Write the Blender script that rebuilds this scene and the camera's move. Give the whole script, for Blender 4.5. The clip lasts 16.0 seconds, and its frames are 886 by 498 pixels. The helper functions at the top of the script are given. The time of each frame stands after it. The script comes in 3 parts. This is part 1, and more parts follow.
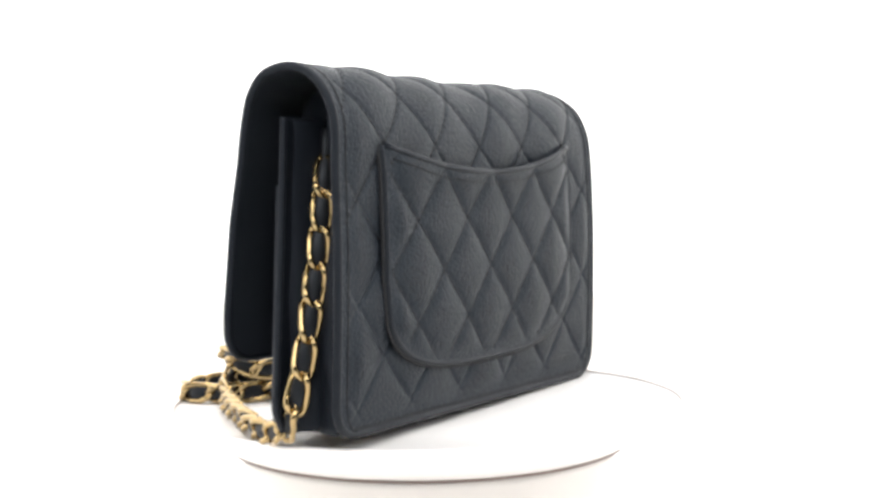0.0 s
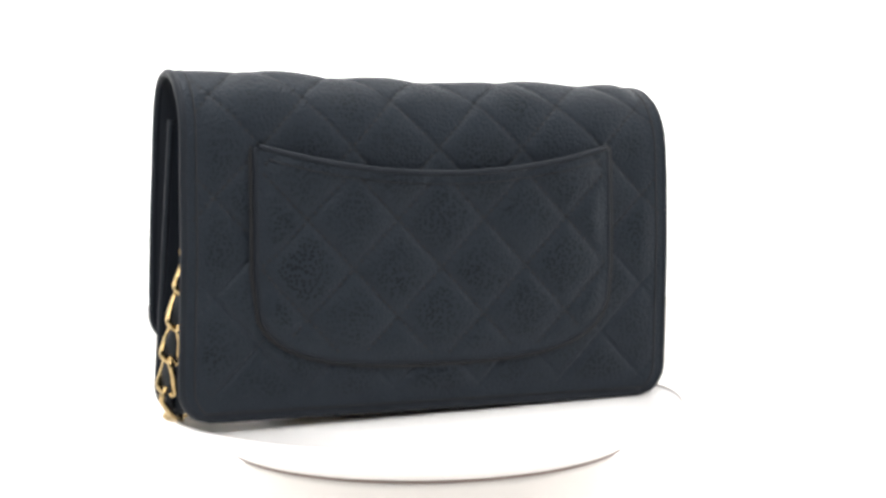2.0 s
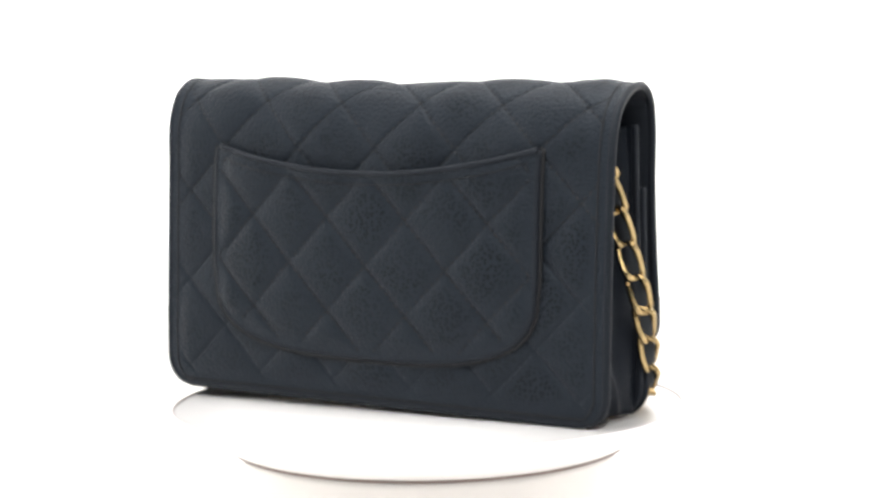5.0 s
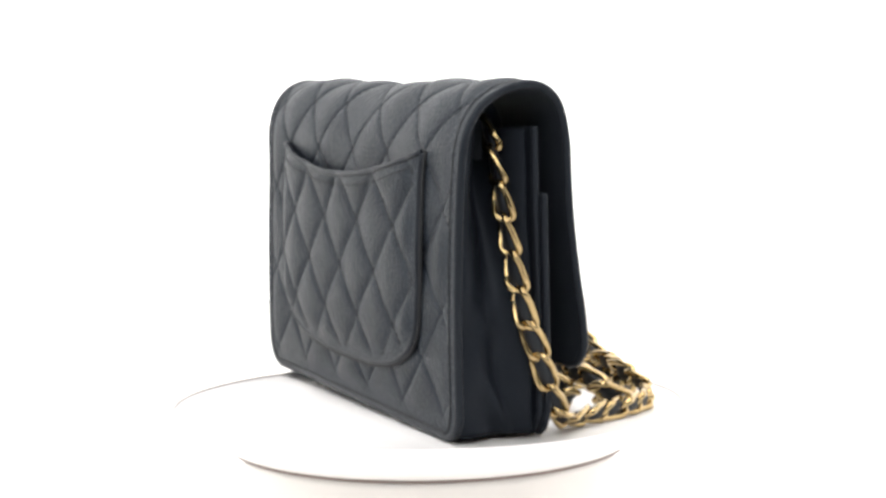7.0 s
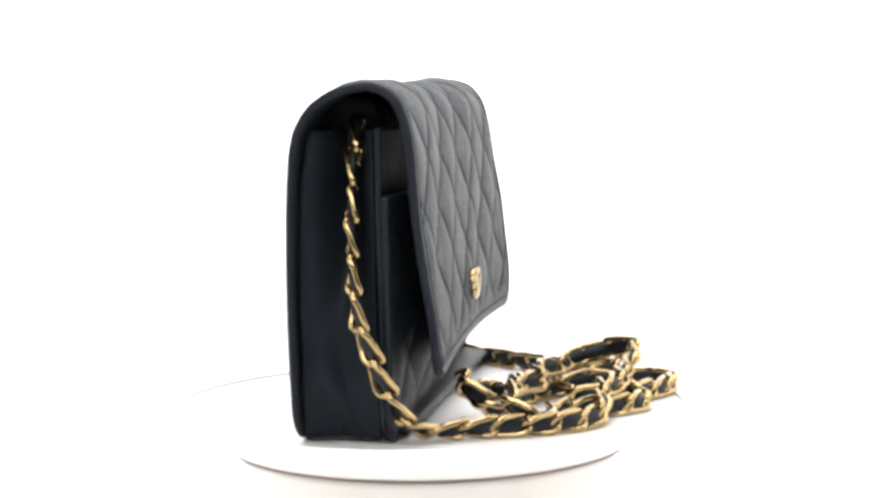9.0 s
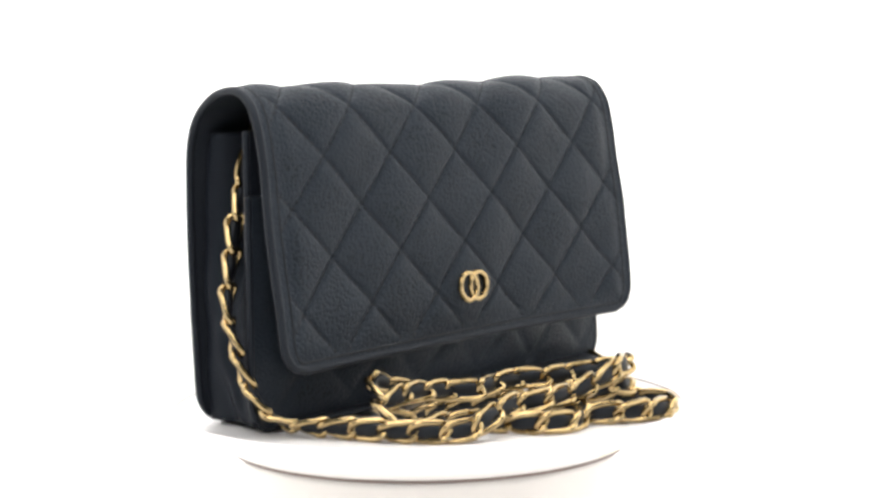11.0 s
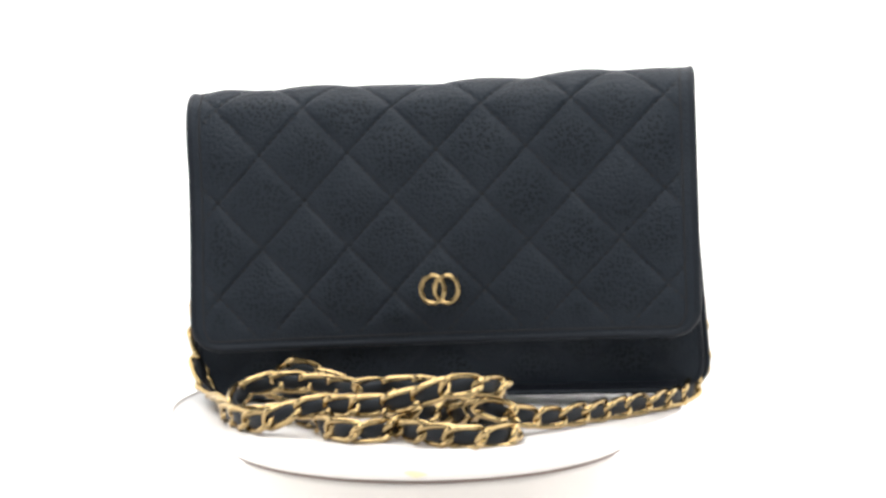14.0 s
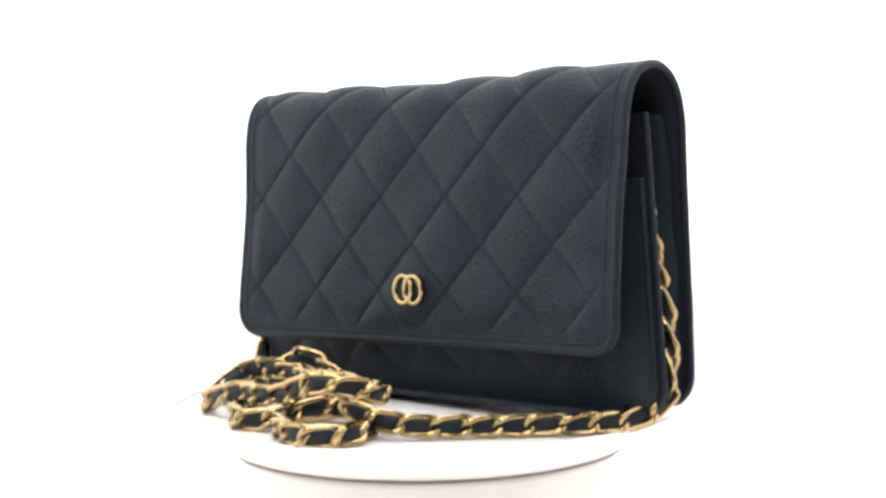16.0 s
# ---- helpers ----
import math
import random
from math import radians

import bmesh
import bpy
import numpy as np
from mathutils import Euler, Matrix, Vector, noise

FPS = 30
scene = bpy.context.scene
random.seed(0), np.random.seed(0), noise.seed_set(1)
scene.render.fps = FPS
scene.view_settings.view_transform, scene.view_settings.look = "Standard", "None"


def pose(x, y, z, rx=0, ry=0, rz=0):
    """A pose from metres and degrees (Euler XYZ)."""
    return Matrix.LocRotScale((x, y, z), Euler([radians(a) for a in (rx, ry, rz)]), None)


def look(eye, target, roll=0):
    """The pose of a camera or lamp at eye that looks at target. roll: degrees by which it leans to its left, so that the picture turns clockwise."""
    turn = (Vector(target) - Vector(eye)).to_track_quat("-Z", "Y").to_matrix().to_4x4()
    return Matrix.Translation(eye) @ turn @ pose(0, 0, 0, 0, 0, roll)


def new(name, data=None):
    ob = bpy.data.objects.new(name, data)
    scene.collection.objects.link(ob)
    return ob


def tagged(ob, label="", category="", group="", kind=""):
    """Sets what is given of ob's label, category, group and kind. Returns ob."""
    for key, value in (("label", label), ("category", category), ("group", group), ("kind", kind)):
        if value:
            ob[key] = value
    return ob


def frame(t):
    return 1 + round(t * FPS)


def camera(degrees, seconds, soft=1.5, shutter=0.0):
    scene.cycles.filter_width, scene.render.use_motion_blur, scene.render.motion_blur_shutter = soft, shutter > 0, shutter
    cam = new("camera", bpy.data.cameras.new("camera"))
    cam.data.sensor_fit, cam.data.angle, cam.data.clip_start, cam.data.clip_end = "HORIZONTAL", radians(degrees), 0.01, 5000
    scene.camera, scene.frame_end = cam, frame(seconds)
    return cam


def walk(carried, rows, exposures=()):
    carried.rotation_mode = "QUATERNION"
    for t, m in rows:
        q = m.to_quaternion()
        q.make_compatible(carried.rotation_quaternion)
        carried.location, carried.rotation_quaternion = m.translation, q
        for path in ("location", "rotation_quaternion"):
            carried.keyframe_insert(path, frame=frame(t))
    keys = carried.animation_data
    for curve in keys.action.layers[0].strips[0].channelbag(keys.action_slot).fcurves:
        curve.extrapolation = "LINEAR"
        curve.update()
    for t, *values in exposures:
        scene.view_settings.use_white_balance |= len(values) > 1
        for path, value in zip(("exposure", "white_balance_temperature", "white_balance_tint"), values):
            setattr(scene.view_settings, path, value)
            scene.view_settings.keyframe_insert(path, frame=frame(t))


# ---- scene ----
# ------------------------------------------------------------------ camera
cam = camera(31.27, 16.0, soft=3.3)
EYE = (0.0, -0.61, 0.1030)
AIM = (0.00674, -0.00164, 0.05835)
walk(cam, [(0.0, look(EYE, AIM, -0.928)), (16.0, look(EYE, AIM, -0.928))])

# ------------------------------------------------------------------ world and lamps
world = bpy.data.worlds.new("studio")
scene.world = world
world.use_nodes = True
world.node_tree.nodes["Background"].inputs[0].default_value = (0.80, 0.90, 1.0, 1)
world.node_tree.nodes["Background"].inputs[1].default_value = 0.14


def softbox(name, eye, target, size, watts, colour):
    data = bpy.data.lights.new(name, "AREA")
    data.shape, data.size, data.size_y = "RECTANGLE", size[0], size[1]
    data.energy, data.color = watts, colour
    ob = new(name, data)
    ob.matrix_world = look(eye, target)
    return ob


softbox("overhead_softbox", (0.0, 0.05, 1.15), (0, 0, 0), (1.1, 0.9), 20.0, (1.0, 0.98, 0.96))
softbox("front_softbox", (-0.1, -1.0, 0.85), (0, 0, 0.04), (0.9, 0.5), 11.6, (1.0, 0.98, 0.96))

# the platter's turn in degrees, clockwise from above, at these seconds
SECONDS = (0.0, 1.85, 3.7, 5.8, 8.0, 10.2, 12.3, 14.15, 16.0)
TURNED = (0.0, -33.82, -66.32, -103.77, -142.91, -181.55, -217.84, -250.57, -283.22)
START = 239.0       # the bag's heading at the start
SPAN = 16.0

# ------------------------------------------------------------------ materials


def nodes_of(name):
    m = bpy.data.materials.new(name)
    m.use_nodes = True
    t = m.node_tree
    return m, t, t.nodes["Principled BSDF"]


def node(t, kind, **inputs):
    n = t.nodes.new(kind)
    for k, v in inputs.items():
        n.inputs[k.replace("_", " ")].default_value = v
    return n


def grained(name, base, other, rough, grain, depth, spec=0.5, coarse=90.0, pores=0.0, laid=False):
    """Leather: grain of small darker pores, faint cloudy wear in colour and gloss."""
    m, t, b = nodes_of(name)
    co = node(t, "ShaderNodeTexCoord")
    vor = node(t, "ShaderNodeTexVoronoi", Scale=grain)
    vor.feature = "F1"
    fine = node(t, "ShaderNodeTexNoise", Scale=grain * 2.4, Detail=3.0)
    big = node(t, "ShaderNodeTexNoise", Scale=coarse, Detail=4.0)
    warp = node(t, "ShaderNodeMixRGB", Fac=0.004)
    warp.blend_type = "ADD"
    if laid:
        sheet = node(t, "ShaderNodeAttribute")
        sheet.attribute_name = "sheet"
        vor.voronoi_dimensions = "2D"
        vor.inputs["Randomness"].default_value = 0.80
        t.links.new(sheet.outputs["Vector"], warp.inputs[1])
    else:
        t.links.new(co.outputs["Object"], warp.inputs[1])
    t.links.new(big.outputs["Color"], warp.inputs[2])
    t.links.new(warp.outputs[0], vor.inputs["Vector"])
    for n in (fine, big):
        t.links.new(co.outputs["Object"], n.inputs["Vector"])
    ramp = node(t, "ShaderNodeMapRange", From_Min=0.10, From_Max=0.46)
    t.links.new(vor.outputs["Distance"], ramp.inputs["Value"])
    add = node(t, "ShaderNodeMath")
    add.operation = "MULTIPLY_ADD"
    add.inputs[1].default_value = 0.06
    t.links.new(fine.outputs["Fac"], add.inputs[0])
    t.links.new(ramp.outputs[0], add.inputs[2])
    bump = node(t, "ShaderNodeBump", Strength=0.75, Distance=depth)
    t.links.new(add.outputs[0], bump.inputs["Height"])
    t.links.new(bump.outputs[0], b.inputs["Normal"])
    mix = node(t, "ShaderNodeMixRGB")
    mix.inputs[1].default_value, mix.inputs[2].default_value = (*base, 1), (*other, 1)
    t.links.new(big.outputs["Fac"], mix.inputs[0])
    # pores stand out in patches
    patch = node(t, "ShaderNodeTexNoise", Scale=55.0, Detail=2.0)
    t.links.new(co.outputs["Object"], patch.inputs["Vector"])
    worn = node(t, "ShaderNodeMapRange", From_Min=0.36, From_Max=0.60, To_Min=0.30 * pores, To_Max=pores)
    t.links.new(patch.outputs["Fac"], worn.inputs["Value"])
    hole = node(t, "ShaderNodeMath")
    hole.operation = "SUBTRACT"
    hole.inputs[0].default_value = 1.0
    t.links.new(ramp.outputs[0], hole.inputs[1])
    deep = node(t, "ShaderNodeMath")
    deep.operation = "MULTIPLY"
    t.links.new(hole.outputs[0], deep.inputs[0])
    if laid:
        # the grain is drawn flat beside the seams and open on the cushions
        axes = node(t, "ShaderNodeSeparateXYZ")
        t.links.new(sheet.outputs["Vector"], axes.inputs[0])
        crown = node(t, "ShaderNodeMapRange", From_Min=0.25, From_Max=0.75)
        t.links.new(axes.outputs["Z"], crown.inputs["Value"])
        there = node(t, "ShaderNodeMath")
        there.operation = "MULTIPLY"
        t.links.new(worn.outputs[0], there.inputs[0])
        t.links.new(crown.outputs[0], there.inputs[1])
        t.links.new(there.outputs[0], deep.inputs[1])
    else:
        t.links.new(worn.outputs[0], deep.inputs[1])
    pit = node(t, "ShaderNodeMixRGB")
    pit.inputs[2].default_value = (0.002, 0.0026, 0.004, 1)
    t.links.new(deep.outputs[0], pit.inputs[0])
    t.links.new(mix.outputs[0], pit.inputs[1])
    t.links.new(pit.outputs[0], b.inputs["Base Color"])
    rr = node(t, "ShaderNodeMapRange", To_Min=rough - 0.07, To_Max=rough + 0.09)
    t.links.new(big.outputs["Fac"], rr.inputs["Value"])
    t.links.new(rr.outputs[0], b.inputs["Roughness"])
    b.inputs["Specular IOR Level"].default_value = spec
    b.inputs["Specular Tint"].default_value = (0.82, 0.91, 1.0, 1)
    return m


def metal(name, base, rough):
    m, t, b = nodes_of(name)
    co = node(t, "ShaderNodeTexCoord")
    nz = node(t, "ShaderNodeTexNoise", Scale=900.0, Detail=3.0)
    t.links.new(co.outputs["Object"], nz.inputs["Vector"])
    rr = node(t, "ShaderNodeMapRange", To_Min=rough - 0.06, To_Max=rough + 0.1)
    t.links.new(nz.outputs["Fac"], rr.inputs["Value"])
    t.links.new(rr.outputs[0], b.inputs["Roughness"])
    bump = node(t, "ShaderNodeBump", Strength=0.15, Distance=0.0002)
    t.links.new(nz.outputs["Fac"], bump.inputs["Height"])
    t.links.new(bump.outputs[0], b.inputs["Normal"])
    b.inputs["Base Color"].default_value = (*base, 1)
    b.inputs["Metallic"].default_value = 1.0
    return m


def plastic(name, base, other, rough):
    m, t, b = nodes_of(name)
    co = node(t, "ShaderNodeTexCoord")
    nz = node(t, "ShaderNodeTexNoise", Scale=35.0, Detail=5.0)
    fine = node(t, "ShaderNodeTexNoise", Scale=1200.0, Detail=2.0)
    for n in (nz, fine):
        t.links.new(co.outputs["Object"], n.inputs["Vector"])
    mix = node(t, "ShaderNodeMixRGB")
    mix.inputs[1].default_value, mix.inputs[2].default_value = (*base, 1), (*other, 1)
    t.links.new(nz.outputs["Fac"], mix.inputs[0])
    t.links.new(mix.outputs[0], b.inputs["Base Color"])
    rr = node(t, "ShaderNodeMapRange", To_Min=rough - 0.06, To_Max=rough + 0.06)
    t.links.new(nz.outputs["Fac"], rr.inputs["Value"])
    t.links.new(rr.outputs[0], b.inputs["Roughness"])
    bump = node(t, "ShaderNodeBump", Strength=0.08, Distance=0.0001)
    t.links.new(fine.outputs["Fac"], bump.inputs["Height"])
    t.links.new(bump.outputs[0], b.inputs["Normal"])
    return m


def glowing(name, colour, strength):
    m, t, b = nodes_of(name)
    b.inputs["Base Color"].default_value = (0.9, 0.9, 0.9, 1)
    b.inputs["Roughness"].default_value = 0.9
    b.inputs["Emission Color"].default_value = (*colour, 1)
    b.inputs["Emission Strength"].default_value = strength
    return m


LEATHER = grained("caviar_leather", (0.0122, 0.0156, 0.0208), (0.0166, 0.0207, 0.0270), 0.42, 590.0, 0.00019, 0.135, 90.0, 1.0, True)
SMOOTH = grained("smooth_leather", (0.0068, 0.0082, 0.0116), (0.0094, 0.0112, 0.0154), 0.47, 1500.0, 0.00006, 0.21)
LINING = grained("lining_leather", (0.0110, 0.0130, 0.0175), (0.0150, 0.0172, 0.0220), 0.52, 1700.0, 0.00005, 0.24)
RIBBON = grained("ribbon_leather", (0.0050, 0.0054, 0.0068), (0.0085, 0.0090, 0.0110), 0.46, 1900.0, 0.00005, 0.30)
THREAD = plastic("thread", (0.002, 0.0025, 0.004), (0.004, 0.005, 0.007), 0.8)
GUSSET = grained("glossy_side_leather", (0.0075, 0.0092, 0.0130), (0.0105, 0.0126, 0.0172), 0.46, 1300.0, 0.00005, 0.11)
GOLD = metal("pale_gold", (0.42, 0.308, 0.152), 0.14)
WHITE = plastic("white_plastic", (0.93, 0.91, 0.90), (0.90, 0.885, 0.875), 0.36)
GAP = plastic("brown_felt", (0.20, 0.150, 0.130), (0.26, 0.20, 0.18), 0.8)
# grey-brown colour for the shade line inside the platter's rim
RIM_SHADE = plastic("rim_step_shade", (0.48, 0.43, 0.41), (0.54, 0.49, 0.47), 0.7)
BASE = plastic("base_plastic", (0.80, 0.77, 0.74), (0.76, 0.73, 0.70), 0.42)
STAIN = plastic("yellow_stain", (0.90, 0.80, 0.46), (0.92, 0.86, 0.66), 0.4)
TABLE_TOP = plastic("white_laminate", (0.775, 0.755, 0.73), (0.745, 0.725, 0.70), 0.7)
# emission stands in for lamplight on the paper backdrop
SWEEP = glowing("glowing_paper", (1.0, 0.995, 0.985), 1.0)

# ------------------------------------------------------------------ mesh helpers


def mesh_object(name, verts, faces, material, parent=None, label="", smooth=True, normals=None, sheet=None):
    me = bpy.data.meshes.new(name)
    me.from_pydata([tuple(map(float, v)) for v in verts], [], [tuple(map(int, f)) for f in faces])
    me.materials.append(material)
    if smooth:
        me.polygons.foreach_set("use_smooth", [True] * len(me.polygons))
    if normals is not None:
        me.normals_split_custom_set_from_vertices([tuple(map(float, n)) for n in normals])
    if sheet is not None:
        me.attributes.new("sheet", "FLOAT_VECTOR", "POINT").data.foreach_set("vector", np.asarray(sheet, np.float32).ravel())
    me.update()
    ob = new(name, me)
    if parent is not None:
        ob.parent = parent
    if label:
        tagged(ob, label)
    return ob


def recalc(ob):
    bm = bmesh.new()
    bm.from_mesh(ob.data)
    bmesh.ops.recalc_face_normals(bm, faces=bm.faces)
    bm.to_mesh(ob.data)
    bm.free()
    return ob


def lathe(rings, count=128):
    """Vertices and faces of a turned body from (radius, height) pairs, closed where the radius is zero."""
    verts, faces = [], []
    for r, z in rings:
        for i in range(count):
            a = 2 * math.pi * i / count
            verts.append((r * math.cos(a), r * math.sin(a), z))
    for j in range(len(rings) - 1):
        for i in range(count):
            k = (i + 1) % count
            faces.append((j * count + i, j * count + k, (j + 1) * count + k, (j + 1) * count + i))
    faces.append(tuple(range(count))[::-1])
    faces.append(tuple(range((len(rings) - 1) * count, len(rings) * count)))
    return verts, faces


def spline(points, step):
    """Even samples along a centripetal curve through points."""
    P = np.array(points, float)
    P = np.vstack([2 * P[0] - P[1], P, 2 * P[-1] - P[-2]])
    out = []
    for i in range(1, len(P) - 2):
        u = np.linspace(0, 1, 40, endpoint=False)[:, None]
        a, b, c, d = P[i - 1], P[i], P[i + 1], P[i + 2]
        out.append(0.5 * (2 * b + (c - a) * u + (2 * a - 5 * b + 4 * c - d) * u ** 2 + (3 * b - a - 3 * c + d) * u ** 3))
    out.append(P[-2][None])
    C = np.vstack(out)
    s = np.r_[0, np.cumsum(np.linalg.norm(np.diff(C, axis=0), axis=1))]
    n = max(2, int(round(s[-1] / step)))
    at = np.linspace(0, s[-1], n + 1)
    return np.stack([np.interp(at, s, C[:, k]) for k in range(C.shape[1])], 1), s[-1]


def tube(path, radius, sides=8, closed=False, flat=1.0, up=(0, 0, 1)):
    """A round cord along a path of points."""
    P = np.array(path, float)
    n = len(P)
    T = (np.roll(P, -1, 0) - np.roll(P, 1, 0)) if closed else np.gradient(P, axis=0)
    T /= np.linalg.norm(T, axis=1)[:, None]
    verts, faces = [], []
    ref = np.array(up, float)
    for i in range(n):
        a = ref - T[i] * (ref @ T[i])
        a /= np.linalg.norm(a)
        ref = a
        b = np.cross(T[i], a)
        for k in range(sides):
            w = 2 * math.pi * k / sides
            verts.append(P[i] + radius * (math.cos(w) * a + flat * math.sin(w) * b))
    m = n if closed else n - 1
    for i in range(m):
        j = (i + 1) % n
        for k in range(sides):
            h = (k + 1) % sides
            faces.append((i * sides + k, i * sides + h, j * sides + h, j * sides + k))
    if not closed:
        faces.append(tuple(range(sides))[::-1])
        faces.append(tuple(range((n - 1) * sides, n * sides)))
    return np.array(verts), faces


def laid_out(A, B, rise):
    """Places on the flat sheet for both faces of a slab, with how full the cushion is there."""
    full = np.zeros_like(A) + rise
    return np.vstack([np.stack([A, B, full], 2).reshape(-1, 3), np.stack([A, B, 0 * full], 2).reshape(-1, 3)])


def slab(front, back, rows, cols):
    """Two grids of rows x cols points, closed along the edge into one solid sheet."""
    verts = np.vstack([front.reshape(-1, 3), back.reshape(-1, 3)])
    n = rows * cols
    faces = []
    for j in range(rows - 1):
        for i in range(cols - 1):
            q = (j * cols + i, j * cols + i + 1, (j + 1) * cols + i + 1, (j + 1) * cols + i)
            faces.append(q)
            faces.append(tuple(n + k for k in reversed(q)))
    rim = [i for i in range(cols)] + [j * cols + cols - 1 for j in range(1, rows)]
    rim += [(rows - 1) * cols + i for i in range(cols - 2, -1, -1)] + [j * cols for j in range(rows - 2, 0, -1)]
    for a, b in zip(rim, rim[1:] + rim[:1]):
        faces.append((b, a, n + a, n + b))
    return verts, faces


# ------------------------------------------------------------------ setting
def setting():
    # paper sweep round the back and both sides, open towards the camera
    verts, faces = [], []
    cols, levels = 72, (-0.09, 0.4, 0.9, 1.35)
    for z in levels:
        for i in range(cols + 1):
            a = math.radians(-28 + 236 * i / cols)
            verts.append((1.25 * math.cos(a), 1.25 * math.sin(a), z))
    w = cols + 1
    outer = [(v[0] * 1.01, v[1] * 1.01, v[2]) for v in verts]
    n = len(verts)
    for j in range(len(levels) - 1):
        for i in range(cols):
            q = (j * w + i, j * w + i + 1, (j + 1) * w + i + 1, (j + 1) * w + i)
            faces += [q[::-1], tuple(n + k for k in q)]
    for j in (0, len(levels) - 1):
        for i in range(cols):
            faces.append((j * w + i, j * w + i + 1, n + j * w + i + 1, n + j * w + i))
    # the sheet itself glows; no lamp is aimed at it
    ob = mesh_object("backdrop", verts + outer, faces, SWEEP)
    tagged(ob, "curved white paper backdrop with a glow of its own, blown out", "backdrop", kind="structure")
    v, f = lathe([(1.3, -0.105), (1.3, -0.09)], 96)
    tagged(mesh_object("ground", v, f, TABLE_TOP, smooth=False), "plain white laminate tabletop under the stand", "tabletop", kind="structure")


# ------------------------------------------------------------------ turntable
def turntable():
    thing = new("turntable")
    tagged(thing, "round white plastic display turntable with a tapered platter edge", "turntable")
    rings = [(0.0765, -0.0154), (0.0820, -0.0124), (0.0880, -0.0096), (0.0940, -0.0060), (0.0972, -0.0042), (0.0988, -0.0028),
             (0.0993, -0.0016), (0.0992, -0.0008), (0.0988, -0.0004), (0.0983, -0.0004), (0.0981, -0.0012), (0.0700, -0.0012), (0.0400, -0.0012), (0.0100, -0.0012)]
    v, f = lathe(rings, 192)
    platter = recalc(mesh_object("platter", v, f, WHITE, thing, "rotating white platter"))
    # old yellow stain on the tapered edge
    verts, faces = [], []
    a0 = math.radians(-90 + 17.83 * 12.9 + 14.6)
    for j in range(5):
        q = j / 4
        r = 0.0800 + 0.0085 * q
        z = float(np.interp(r, [0.0765, 0.0820, 0.0880, 0.0940], [-0.0154, -0.0124, -0.0096, -0.0060]))
        for i in range(9):
            p = (i - 4) / 4
            wide = 0.042 * math.sqrt(max(0.05, 1 - (2 * q - 1) ** 2))
            a = a0 + p * wide + 0.01 * math.sin(5 * q)
            verts.append(((r + 0.0001) * math.cos(a), (r + 0.0001) * math.sin(a), z - 0.0001))
    for j in range(4):
        for i in range(8):
            k = j * 9 + i
            faces.append((k, k + 1, k + 10, k + 9))
    mesh_object("stain", verts, faces, STAIN, platter, "faint yellow stain")
    # coloured cord drawn as the shade on the step inside the raised rim
    ring = [(0.0979 * math.cos(math.radians(2 * i)), 0.0979 * math.sin(math.radians(2 * i)), -0.0007) for i in range(180)]
    v, f = tube(ring, 0.00036, 6, True)
    recalc(mesh_object("rim_line", v, f, RIM_SHADE, platter, "thin greyish brown line drawn as shade inside the rim"))
    v, f = lathe([(0.0740, -0.0166), (0.0761, -0.0165), (0.0765, -0.0162), (0.0764, -0.0156), (0.0700, -0.0150)], 192)
    recalc(mesh_object("seam_ring", v, f, GAP, thing, "thin brown ring under the platter"))
    v, f = lathe([(0.0700, -0.0898), (0.0705, -0.0890), (0.0712, -0.0500), (0.0720, -0.0200), (0.0757, -0.0169), (0.0740, -0.0166)], 128)
    recalc(mesh_object("base", v, f, BASE, thing, "warm white drum base"))
    return thing, platter


# ------------------------------------------------------------------ handbag
CX, HALF = 0.0084, 0.0959          # middle and half width of the bag
LIFT = Matrix.Translation((-0.085, 0, -0.0008)) @ Matrix.Rotation(math.radians(-1.3), 4, "Y") @ Matrix.Translation((0.085, 0, 0))
LIFT_NP = np.array(LIFT)


def lifted(P):
    P = np.asarray(P, float)
    return P @ LIFT_NP[:3, :3].T + LIFT_NP[:3, 3]


# the shell's outer line from the back's bottom edge over the top to the flap's lower edge: y, z
PROFILE = [(0.0284, 0.0010), (0.0290, 0.0150), (0.0294, 0.0400), (0.0292, 0.0650), (0.0282, 0.0880), (0.0262, 0.1030),
           (0.0208, 0.1140), (0.0140, 0.1195), (0.0070, 0.1210), (-0.0010, 0.1192), (-0.0068, 0.1135), (-0.0096, 0.1040),
           (-0.0112, 0.0920), (-0.0124, 0.0760), (-0.0137, 0.0560), (-0.0146, 0.0400), (-0.0142, 0.0245)]
STEP = 0.00068
PITCH_X = 0.0342


def quilt(x, s, x0, s0, pitch_s, height):
    """Puffed diamonds between crossed seams: height over the sheet."""
    a = (x - x0) / PITCH_X + (s - s0) / pitch_s
    b = (x - x0) / PITCH_X - (s - s0) / pitch_s
    da = np.abs(a - np.round(a)) * 0.0243
    db = np.abs(b - np.round(b)) * 0.0243
    puff = (1 - np.exp(-da / 0.0036)) * (1 - np.exp(-db / 0.0036))
    groove = np.exp(-(da / 0.0007) ** 2) + np.exp(-(db / 0.0007) ** 2)
    return height * puff - 0.00040 * groove


